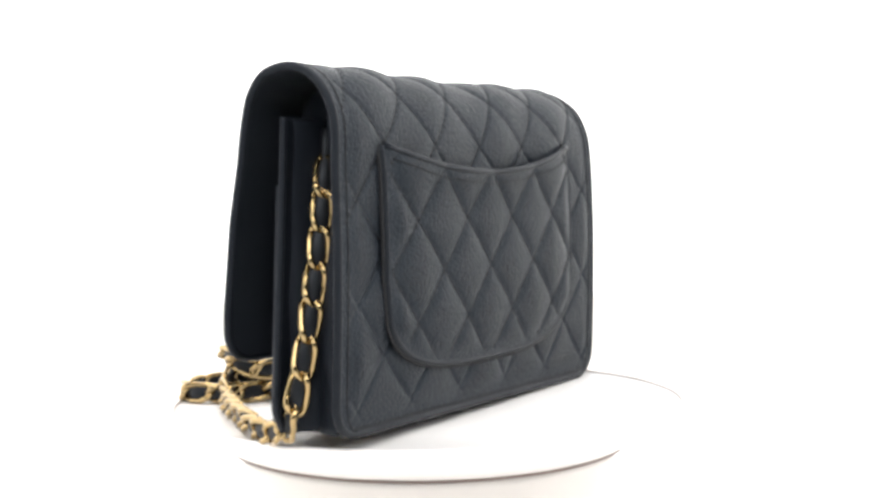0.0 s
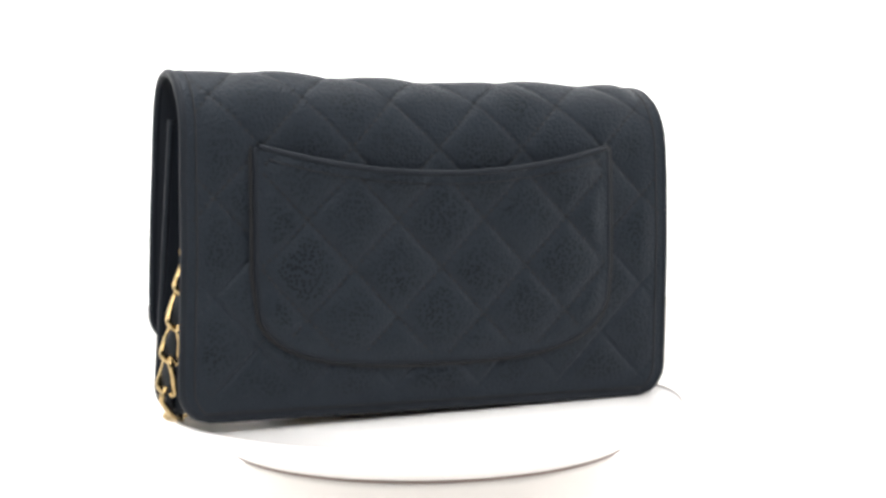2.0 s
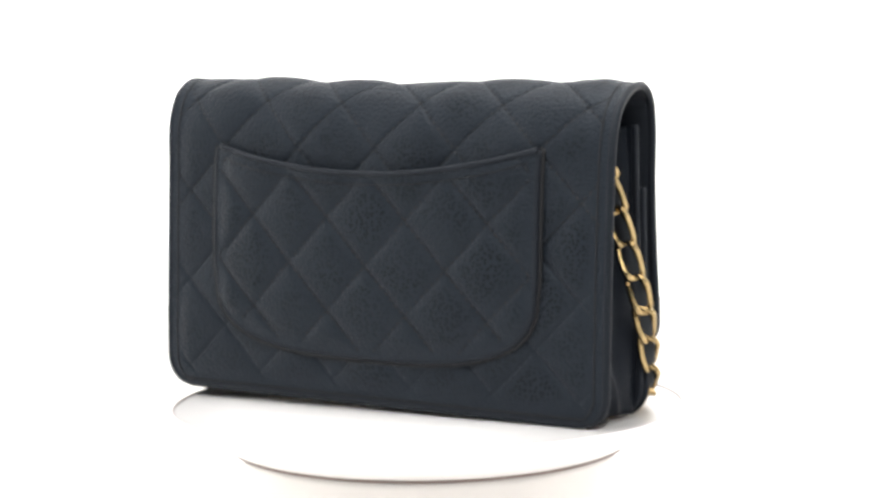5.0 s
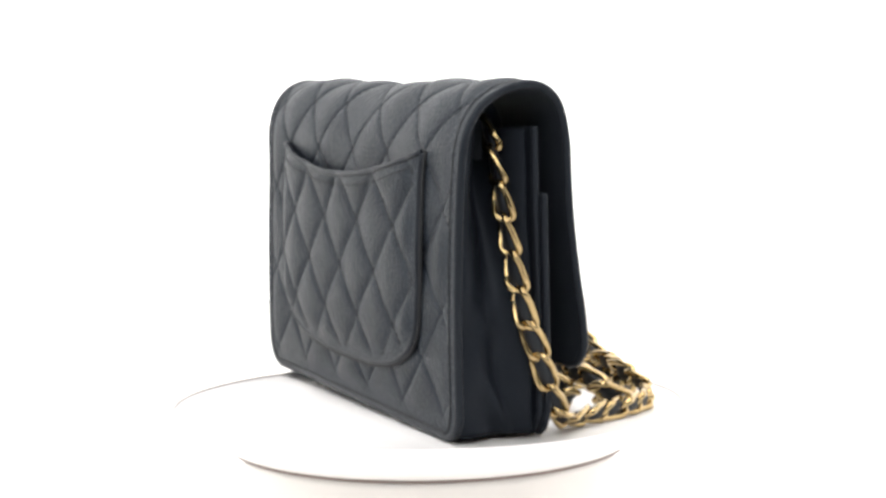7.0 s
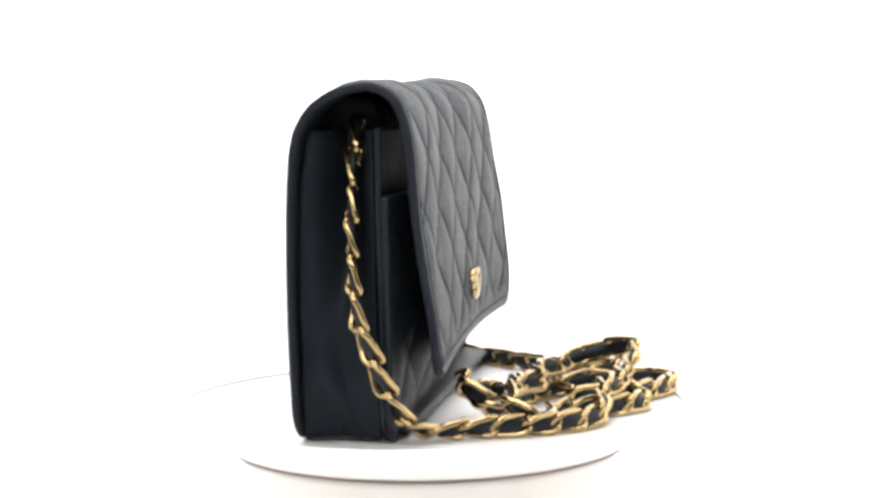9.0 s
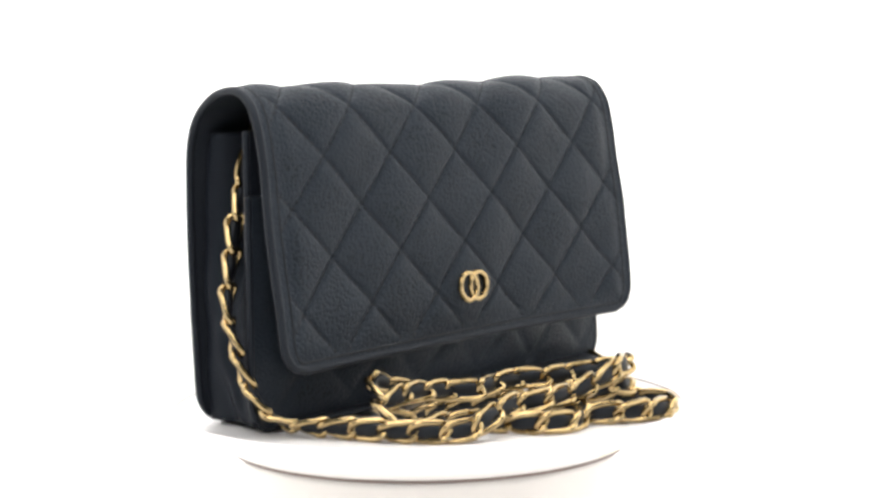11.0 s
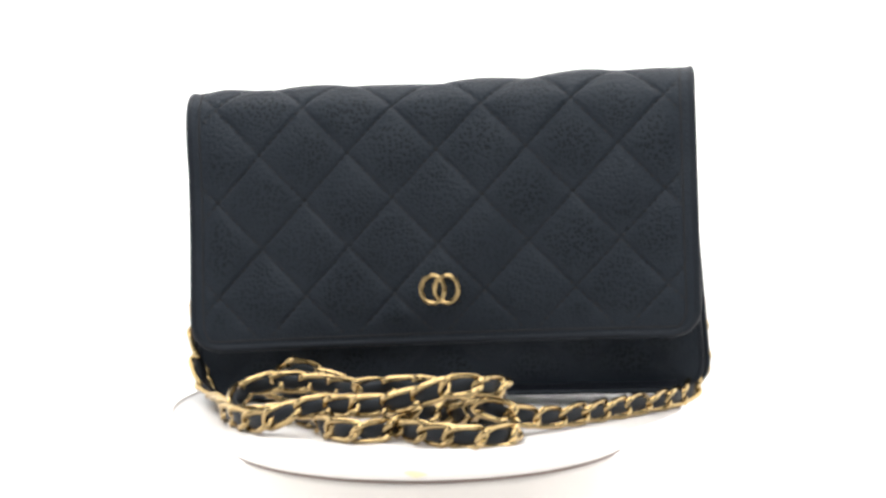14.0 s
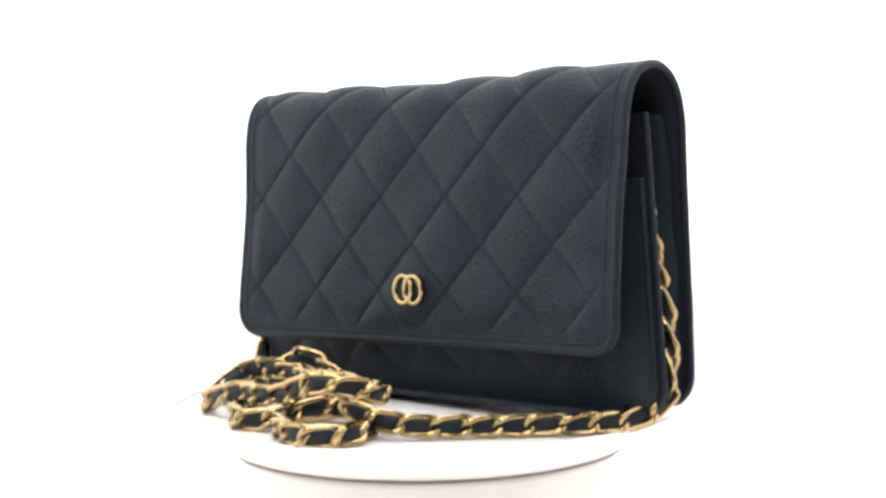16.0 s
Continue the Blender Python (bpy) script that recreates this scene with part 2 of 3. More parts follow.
def stitches(surface, x0, s0, pitch_s, xr, sr, inside, up):
    """Short threads along the seams; surface(x, s) gives the place and the outward way."""
    verts, faces = [], []
    gap, size = 0.0030, 0.0024
    for sign in (1, -1):
        for k in range(-14, 15):
            span = 0.40
            n = int(span / gap)
            way = np.array([PITCH_X, -sign * pitch_s])
            way = way / np.linalg.norm(way)
            for i in range(n):
                m = (i - n / 2) * gap
                c = np.array([x0 + k * PITCH_X, s0]) + way * m
                if not (xr[0] < c[0] < xr[1] and sr[0] < c[1] < sr[1]) or not inside(c[0], c[1]):
                    continue
                p, q = c - way * size / 2, c + way * size / 2
                A, nA = surface(p[0], p[1])
                B, nB = surface(q[0], q[1])
                d = B - A
                side = np.cross(d, nA)
                side = side / (np.linalg.norm(side) + 1e-12) * 0.00034
                M, nM = surface(c[0], c[1])
                M = M + nM * (up + 0.00030)
                b0 = len(verts)
                verts += [A - side - nA * 0.0001, A + side - nA * 0.0001, M + side, M - side, B + side - nB * 0.0001, B - side - nB * 0.0001]
                faces += [(b0, b0 + 1, b0 + 2, b0 + 3), (b0 + 3, b0 + 2, b0 + 4, b0 + 5), (b0 + 1, b0, b0 + 3), (b0 + 1, b0 + 3, b0 + 5),
                          (b0 + 1, b0 + 5, b0 + 4), (b0 + 1, b0 + 4, b0 + 2)]
    return verts, faces


def shell(bag):
    line, length = spline(PROFILE, STEP)
    rows = len(line)
    s = np.linspace(0, length, rows)
    tang = np.gradient(line, axis=0)
    tang /= np.linalg.norm(tang, axis=1)[:, None]
    nrm = np.stack([tang[:, 1], -tang[:, 0]], 1)          # outward in y, z
    front_s = s[int(np.argmin(np.abs(line[:, 1] - 0.0608) + 1000 * (line[:, 0] > 0)))]
    back_s = s[int(np.argmin(np.abs(line[:, 1] - 0.0960) + 1000 * (line[:, 0] < 0.01)))]
    n = round((front_s - back_s) / 0.0354)
    pitch = (front_s - back_s) / n
    r0, r1 = 0.0110, 0.0100

    def half(sv):
        w = np.full_like(sv, HALF)
        e = np.clip((r0 - sv) / r0, 0, 1)
        w = w - r0 * (1 - np.sqrt(1 - e ** 2)) * 0.93
        e = np.clip((r1 - (length - sv)) / r1, 0, 1)
        return w - r1 * (1 - np.sqrt(1 - e ** 2)) * 0.93

    cols = int(2 * HALF / STEP) + 1
    u = np.linspace(-1, 1, cols)
    W = half(s)
    X = CX + u[None, :] * W[:, None]
    S = np.repeat(s[:, None], cols, 1)
    edge = np.minimum((1 - np.abs(u))[None, :] * W[:, None], np.minimum(S, length - S))
    fade = np.clip((edge - 0.002) / 0.010, 0, 1)
    fade = fade * fade * (3 - 2 * fade)
    flatter = 1 - 0.35 * np.exp(-((S - 0.106) / 0.020) ** 2)
    puff = quilt(X, S, CX, front_s, pitch, 0.0012) * fade * flatter
    # the flap's sides stand out a little from its middle; the sheet is slightly uneven
    hang = np.clip((S - 0.138) / 0.034, 0, 1)
    ease = np.clip((S - 0.140) / 0.090, 0, 1) ** 1.4
    cup = ease * ((u[None, :] ** 2) * 0.0030 - u[None, :] * 0.0040) - 0.0034 * hang * (1 - ease) * np.clip(u[None, :], 0, 1) ** 2
    wave = 0.0006 * np.sin(X * 55 + 1.3) * np.sin(S * 31 + 0.6) + 0.0004 * np.sin(X * 130 + S * 90)
    # fuller arch at one end, and the flap's free corner splays outwards there
    top_s = s[int(np.argmin(np.abs(line[:, 1] - 0.1130) + 1000 * (line[:, 0] < 0.01)))]
    full = 0.0032 * ((u[None, :] + 1) / 2) ** 2 * np.exp(-((S - top_s) / 0.018) ** 2)
    X = X + 0.0014 * hang * np.clip(-u[None, :], 0, 1) ** 2
    left, right = np.clip(-u[None, :], 0, 1) ** 2, np.clip(u[None, :], 0, 1) ** 2
    full = full + left * (0.0036 * np.exp(-((S - 0.150) / 0.026) ** 2) + 0.0004 * np.clip((S - 0.150) / 0.03, 0, 1))
    full = full + (right * 0.0036 + 0.0010 * (1 - u[None, :] ** 2)) * np.clip((S - 0.145) / 0.045, 0, 1)
    cup = cup + full
    # the back leans a little to one end towards its head
    X = X - 0.0013 * (0.70 + 0.30 * u[None, :]) * np.clip(S / 0.06, 0.25, 1) * np.clip((0.135 - S) / 0.03, 0, 1)
    crest = 0.0008 * right * np.exp(-((S - 0.128) / 0.016) ** 2) - 0.0034 * left * np.exp(-((S - 0.125) / 0.016) ** 2)
    off = puff + cup + wave * fade
    Y = line[:, 0][:, None] + nrm[:, 0][:, None] * off
    Z = line[:, 1][:, None] + nrm[:, 1][:, None] * off
    sag = 0.0009 * (1 - u[None, :]) * np.clip((S - 0.150) / 0.09, 0, 1)
    sag = sag - crest
    Z = Z - sag
    outer = np.stack([X, Y, Z], 2)
    thick = 0.0024
    cin = cup
    inner = np.stack([X, line[:, 0][:, None] + nrm[:, 0][:, None] * (cin - thick), line[:, 1][:, None] + nrm[:, 1][:, None] * (cin - thick) - sag], 2)

    def normals(G):
        a, b = np.gradient(G, axis=0), np.gradient(G, axis=1)
        q = np.cross(b, a)
        return q / (np.linalg.norm(q, axis=2)[:, :, None] + 1e-12)

    no = normals(outer)
    if no[rows // 4, cols // 2, 1] < 0:
        no = -no
    ni = normals(inner)
    if ni[rows // 4, cols // 2, 1] > 0:
        ni = -ni
    cut = int(np.argmin(np.abs(line[:, 1] - 0.1140) + 1000 * (line[:, 0] < 0.01)))
    for name, a, b, label in (("back_panel", 0, cut + 1, "quilted black leather back panel"), ("flap", cut, rows, "quilted black leather flap folded over the top")):
        v, f = slab(lifted(outer[a:b].reshape(-1, 3)).reshape(b - a, cols, 3), lifted(inner[a:b].reshape(-1, 3)).reshape(b - a, cols, 3), b - a, cols)
        f = [q[::-1] for q in f]
        nn = np.vstack([no[a:b].reshape(-1, 3), ni[a:b].reshape(-1, 3)]) @ LIFT_NP[:3, :3].T
        panel = mesh_object(name, v, f, LEATHER, bag, label, normals=nn, sheet=laid_out(X[a:b], S[a:b], puff[a:b] / 0.0010))

        # the inner face is lined with smooth leather
        panel.data.materials.append(LINING)
        half_count = (b - a) * cols
        for p in panel.data.polygons:
            if min(p.vertices) >= half_count:
                p.material_index = 1

        def surface(x, sv):
            j = np.clip(sv / length * (rows - 1), 0, rows - 1.001)
            i = np.clip(((x - CX) / W[int(j)] + 1) / 2 * (cols - 1), 0, cols - 1.001)
            j0, i0 = int(j), int(i)
            fj, fi = j - j0, i - i0
            p = (outer[j0, i0] * (1 - fj) * (1 - fi) + outer[j0 + 1, i0] * fj * (1 - fi) + outer[j0, i0 + 1] * (1 - fj) * fi + outer[j0 + 1, i0 + 1] * fj * fi)
            return p, no[j0, i0]

        v, f = stitches(surface, CX, front_s, pitch, (CX - HALF + 0.0035, CX + HALF - 0.0035),
                        (max(s[a], 0.004), min(s[b - 1], length - 0.004)), lambda x, q: True, 0.0)
        st = mesh_object("stitching", lifted(v), f, THREAD, panel, "fine dark stitches along the quilting", smooth=False)
        tagged(st, kind="stuff")
    # bound edge all round
    rim = [outer[j, 0] * 0.5 + inner[j, 0] * 0.5 for j in range(0, rows, 2)]
    rim += [outer[-1, i] * 0.5 + inner[-1, i] * 0.5 for i in range(2, cols - 1, 2)]
    rim += [outer[j, -1] * 0.5 + inner[j, -1] * 0.5 for j in range(rows - 1, -1, -2)]
    rim += [outer[0, i] * 0.5 + inner[0, i] * 0.5 for i in range(cols - 3, 1, -2)]
    v, f = tube(lifted(rim), 0.0016, 10, True, up=(0, 1, 0.2))
    recalc(mesh_object("edge_binding", v, f, SMOOTH, bag, "rolled leather binding along every edge"))
    # second seam beside the binding
    inset = 6
    seam = [outer[j, inset] for j in range(3, rows - 5, 3)] + [outer[rows - 5, i] for i in range(inset, cols - inset, 3)]
    seam += [outer[j, cols - 1 - inset] for j in range(rows - 5, 3, -3)] + [outer[3, i] for i in range(cols - 1 - inset, inset, -3)]
    v, f = tube(lifted(seam), 0.00035, 5, True, up=(0, 1, 0.2))
    recalc(mesh_object("edge_stitching", v, f, THREAD, bag))
    return line


def back_pocket(bag):
    rows, cols = 74, 128
    u = np.linspace(-1, 1, cols)
    v = np.linspace(0, 1, rows)
    px = 0.0083 + 0.0698 * u
    zb = 0.0184 + 0.0325 * (1 - (1 - np.clip(np.abs(u), 0, 1) ** 3.1) ** (1 / 3.1))
    zt = 0.0868 + 0.0097 * u ** 2
    Z = zb[None, :] + (zt - zb)[None, :] * v[:, None]
    X = np.repeat(px[None, :], rows, 0)
    edge = np.minimum((1 - np.abs(X - 0.0083) / 0.0698) * 0.0698, np.minimum(Z - zb[None, :], zt[None, :] - Z + 0.004))
    fade = np.clip(edge / 0.009, 0, 1)
    fade = fade * fade * (3 - 2 * fade)
    puff = quilt(X, Z, CX, 0.0527, 0.0352, 0.0018) * fade
    belly = 0.0026 + 0.0010 * np.clip(edge / 0.02, 0, 1)
    mouth = 0.0026 * np.clip((v[:, None] - 0.72) / 0.28, 0, 1) ** 2 * (1 - u[None, :] ** 4)
    base = np.interp(Z, [0.0, 0.015, 0.04, 0.065, 0.088, 0.103], [0.0284, 0.0290, 0.0294, 0.0292, 0.0282, 0.0262])
    Y = base + belly + puff + mouth
    outer = np.stack([X, Y, Z], 2)
    inner = np.stack([X, base + np.where(edge < 0.001, 0.0, belly + mouth - 0.0016), Z], 2)
    vv, f = slab(lifted(outer.reshape(-1, 3)).reshape(rows, cols, 3), lifted(inner.reshape(-1, 3)).reshape(rows, cols, 3), rows, cols)
    pocket = recalc(mesh_object("back_pocket", vv, f, LEATHER, bag, "rounded quilted slip pocket with a curved opening", sheet=laid_out(X, Z + 0.3, puff / 0.0015)))

    def surface(x, z):
        i = np.clip(((x - 0.0083) / 0.0698 + 1) / 2 * (cols - 1), 0, cols - 1.001)
        i0 = int(i)
        q = np.clip((z - zb[i0]) / (zt[i0] - zb[i0]), 0, 1) * (rows - 1)
        j0 = min(int(q), rows - 2)
        fi, fj = i - i0, q - j0
        p = (outer[j0, i0] * (1 - fj) * (1 - fi) + outer[j0 + 1, i0] * fj * (1 - fi) + outer[j0, i0 + 1] * (1 - fj) * fi + outer[j0 + 1, i0 + 1] * fj * fi)
        return p, np.array([0.0, 1.0, 0.0])

    def inside(x, z):
        q = abs((x - 0.0083) / 0.0698)
        return q < 0.97 and 0.0184 + 0.0325 * (1 - (1 - q ** 3.1) ** (1 / 3.1)) + 0.003 < z < 0.0868 + 0.0097 * q * q - 0.004

    v2, f2 = stitches(surface, CX, 0.0527, 0.0352, (-0.063, 0.077), (0.016, 0.096), inside, 0.0)
    tagged(mesh_object("stitching", lifted(v2), f2, THREAD, pocket, smooth=False), kind="stuff")
    rim = [outer[j, 0] for j in range(rows - 1, -1, -3)] + [outer[0, i] for i in range(1, cols - 1, 2)] + [outer[j, -1] for j in range(0, rows, 3)]
    vv, f = tube(lifted(np.array(rim) + np.array([0, -0.0010, 0])), 0.0013, 8, False, up=(0, 1, 0))
    recalc(mesh_object("pocket_piping", vv, f, SMOOTH, pocket, "piped edge"))
    # the sunk seam outside the piping
    mid = np.array([0.0083, 0.0, 0.062])
    away = np.array(rim) - mid
    away[:, 1] = 0
    away /= np.linalg.norm(away, axis=1)[:, None]
    seam = np.array(rim) + away * 0.0017
    seam[:, 1] = np.interp(seam[:, 2], [0.0, 0.015, 0.04, 0.065, 0.088, 0.103], [0.0284, 0.0290, 0.0294, 0.0292, 0.0282, 0.0262]) + 0.0013
    vv, f = tube(lifted(seam), 0.00075, 6, False, up=(0, 1, 0))
    recalc(mesh_object("pocket_seam", vv, f, THREAD, pocket, "dark sunk seam round the pocket"))
    top = [outer[-1, i] + np.array([0, -0.0004, 0.0002]) for i in range(0, cols, 2)]
    vv, f = tube(lifted(top), 0.0012, 8, False, up=(0, 0, 1))
    recalc(mesh_object("pocket_hem", vv, f, SMOOTH, pocket, "turned hem"))
    hem = [outer[-1 - 4, i] + np.array([0, 0.0002, 0]) for i in range(3, cols - 3, 2)]
    vv, f = tube(lifted(hem), 0.0002, 5, False, up=(0, 0, 1))
    recalc(mesh_object("hem_stitching", vv, f, THREAD, pocket))


def flat_panel(bag, name, y0, y1, top, inset, radius, thick, material, label, quilted, bind=0.0013, mid_x=0.0060, yaw=0.0, belly=0.0, taper=0.0):
    """An upright sheet of the body with rounded lower corners; its foot stands at y0, its head at y1."""
    rows, cols = 70, 120
    W = HALF - inset
    z = np.linspace(0.0014, top, rows)
    e = np.clip((radius - z) / radius, 0, 1)
    half = W - radius * (1 - np.sqrt(1 - e ** 2)) * 0.93
    u = np.linspace(-1, 1, cols)
    X = mid_x + u[None, :] * half[:, None]
    X = X - taper * (z[:, None] / top) * (np.clip(u[None, :], 0, 1) - 0.6 * np.clip(-u[None, :], 0, 1))
    Z = np.repeat(z[:, None], cols, 1)
    base = y0 + (y1 - y0) * (Z / top) + (X - mid_x) * yaw
    base = base - belly * np.exp(-((X - CX) / 0.060) ** 4) * np.exp(-((Z - 0.046) / 0.034) ** 4)
    edge = np.minimum((1 - np.abs(u))[None, :] * half[:, None], Z)
    fade = np.clip((edge - 0.002) / 0.01, 0, 1)
    puff = quilt(X, Z, CX, 0.0258, 0.0354, 0.0013) * fade if quilted else 0.0003 * np.sin(X * 70) * np.sin(Z * 60)
    outer = np.stack([X, base - puff, Z], 2)
    inner = np.stack([X, base + thick, Z], 2)
    v, f = slab(lifted(outer.reshape(-1, 3)).reshape(rows, cols, 3), lifted(inner.reshape(-1, 3)).reshape(rows, cols, 3), rows, cols)
    ob = recalc(mesh_object(name, v, f, material, bag, label, sheet=laid_out(X, Z + 0.5, puff / 0.0011)))
    mid = (outer + inner) / 2
    rim = [mid[j, 0] for j in range(rows - 1, -1, -1)] + [mid[0, i] for i in range(1, cols - 1)] + [mid[j, -1] for j in range(rows)]
    v, f = tube(lifted(rim), bind, 8, False, up=(0, 1, 0))
    recalc(mesh_object("panel_binding", v, f, SMOOTH, ob))
    return ob


def gusset(bag, side):
    """A folded leather side wall between the back and the front panel, deep at its head, with a pleat at its foot."""
    rows, cols = 48, 57
    q = np.linspace(0, 1, cols)
    z = np.linspace(0.0015, 0.1050, rows)
    back = np.interp(z, [0.0, 0.065, 0.088, 0.103, 0.106], [0.0258, 0.0262, 0.0251, 0.0228, 0.0218])
    front = np.interp(z, [0.0, 0.1060], [0.0000, 0.0012]) + (0.0062 if side > 0 else -0.0008)
    YY = back[:, None] + (front - back)[:, None] * q[None, :]
    shape = 0.12 + 0.88 * np.exp(-((q - 0.56) / 0.26) ** 2)
    e = np.clip((z - 0.035) / 0.065, 0, 1)
    deep = 0.0050 + 0.0190 * e * e * (3 - 2 * e)
    pleat = 0.0034 * np.exp(-((z[:, None] - 0.012) / 0.013) ** 2) * np.exp(-((YY - 0.012 - 0.35 * (z[:, None] - 0.012)) / 0.0032) ** 2)
    d = shape[None, :] * deep[:, None] - pleat + 0.0004 * np.sin(z[:, None] * 190 + YY * 300)
    x = HALF - 0.0022 - d
    if side < 0:
        x = x + 0.0012 * q[None, :]
    outer = np.stack([CX + side * x, YY, np.repeat(z[:, None], cols, 1)], 2)
    inner = outer - np.array([side * 0.0014, 0, 0])
    v, f = slab(lifted(outer.reshape(-1, 3)).reshape(rows, cols, 3), lifted(inner.reshape(-1, 3)).reshape(rows, cols, 3), rows, cols)
    recalc(mesh_object("gusset", v, f, GUSSET, bag, "smooth folded leather side gusset"))


def emblem(bag):
    """Two overlapping polished rings on the flap."""
    for k, side in enumerate((-1, 1)):
        verts, faces = [], []
        n, prof = 72, [(-1, 0.0), (-1, 0.8), (-0.7, 1.0), (0.7, 1.0), (1, 0.8), (1, 0.0)]
        for i in range(n):
            a = 2 * math.pi * i / n
            for p, q in prof:
                rx, rz = 0.00440 + 0.00085 * p, 0.00515 + 0.00085 * p
                x = 0.0090 + side * 0.0026 + rx * math.cos(a)
                z = 0.0432 + rz * math.sin(a)
                weave = 0.0002 * side * math.sin(a)
                verts.append((x, -0.0164 - 0.0024 * q - weave + 0.02 * (z - 0.0432), z))
        m = len(prof)
        for i in range(n):
            j = (i + 1) % n
            for h in range(m):
                g = (h + 1) % m
                faces.append((i * m + h, i * m + g, j * m + g, j * m + h))
        recalc(mesh_object("emblem_ring", lifted(verts), faces, GOLD, bag, "polished gold-coloured metal ring ornament"))


def body(bag):
    flat_panel(bag, "front_panel", -0.0012, -0.0010, 0.0830, -0.0018, 0.012, 0.0018, LEATHER, "quilted black leather front panel under the flap", True, mid_x=0.0084, yaw=0.047, belly=0.0072, taper=0.0045)
    flat_panel(bag, "card_panel", 0.0010, 0.0014, 0.1055, -0.0022, 0.012, 0.0018, GUSSET, "smooth leather card slot panel", False, mid_x=0.0102, yaw=0.047, taper=0.0060)
    flat_panel(bag, "divider", 0.0165, 0.0115, 0.1030, 0.0260, 0.004, 0.0014, LINING, "inner lining divider", False, 0.0009)
    for side in (-1, 1):
        gusset(bag, side)
    # soft inner pocket, its crumpled head rising under the arch
    rows, cols = 26, 90
    X = np.linspace(CX - HALF + 0.022, CX + HALF - 0.020, cols)
    a = np.linspace(0, np.pi, rows)
    head = 0.1140 + 0.0034 * np.sin((X - X[0]) / (X[-1] - X[0]) * np.pi) ** 0.3 + 0.0011 * np.sin(X * 160) + 0.0007 * np.sin(X * 410 + 1)
    wide = 0.0098 + 0.0008 * np.sin(X * 120 + 2)
    YY = 0.0105 + np.cos(a)[:, None] * wide[None, :] * np.where(np.sin(a) < 0.35, 1.0, 0.95)[:, None]
    ZZ = 0.0950 + (np.sin(a) ** 0.3)[:, None] * (head - 0.0950)[None, :]
    G = np.stack([np.repeat(X[None, :], rows, 0), YY, ZZ], 2)
    low = G.copy()
    low[:, :, 2] = np.minimum(low[:, :, 2], 0.0940)
    v, f = slab(lifted(G.reshape(-1, 3)).reshape(rows, cols, 3), lifted(low.reshape(-1, 3)).reshape(rows, cols, 3), rows, cols)
    recalc(mesh_object("inner_pocket", v, f, LINING, bag, "soft crumpled inner pocket"))
    # bottom
    rows, cols = 20, 60
    X = np.linspace(CX - HALF + 0.009, CX + HALF - 0.009, cols)
    Y = np.linspace(0.0285, -0.0085, rows)
    G = np.stack([np.repeat(X[None, :], rows, 0), np.repeat(Y[:, None], cols, 1), np.full((rows, cols), 0.0010) + 0.0015 * np.sin(np.linspace(0, np.pi, rows))[:, None]], 2)
    v, f = slab(lifted(G.reshape(-1, 3)).reshape(rows, cols, 3), lifted((G + np.array([0, 0, 0.0018])).reshape(-1, 3)).reshape(rows, cols, 3), rows, cols)
    recalc(mesh_object("bottom_panel", v, f, SMOOTH, bag, "smooth leather bottom"))


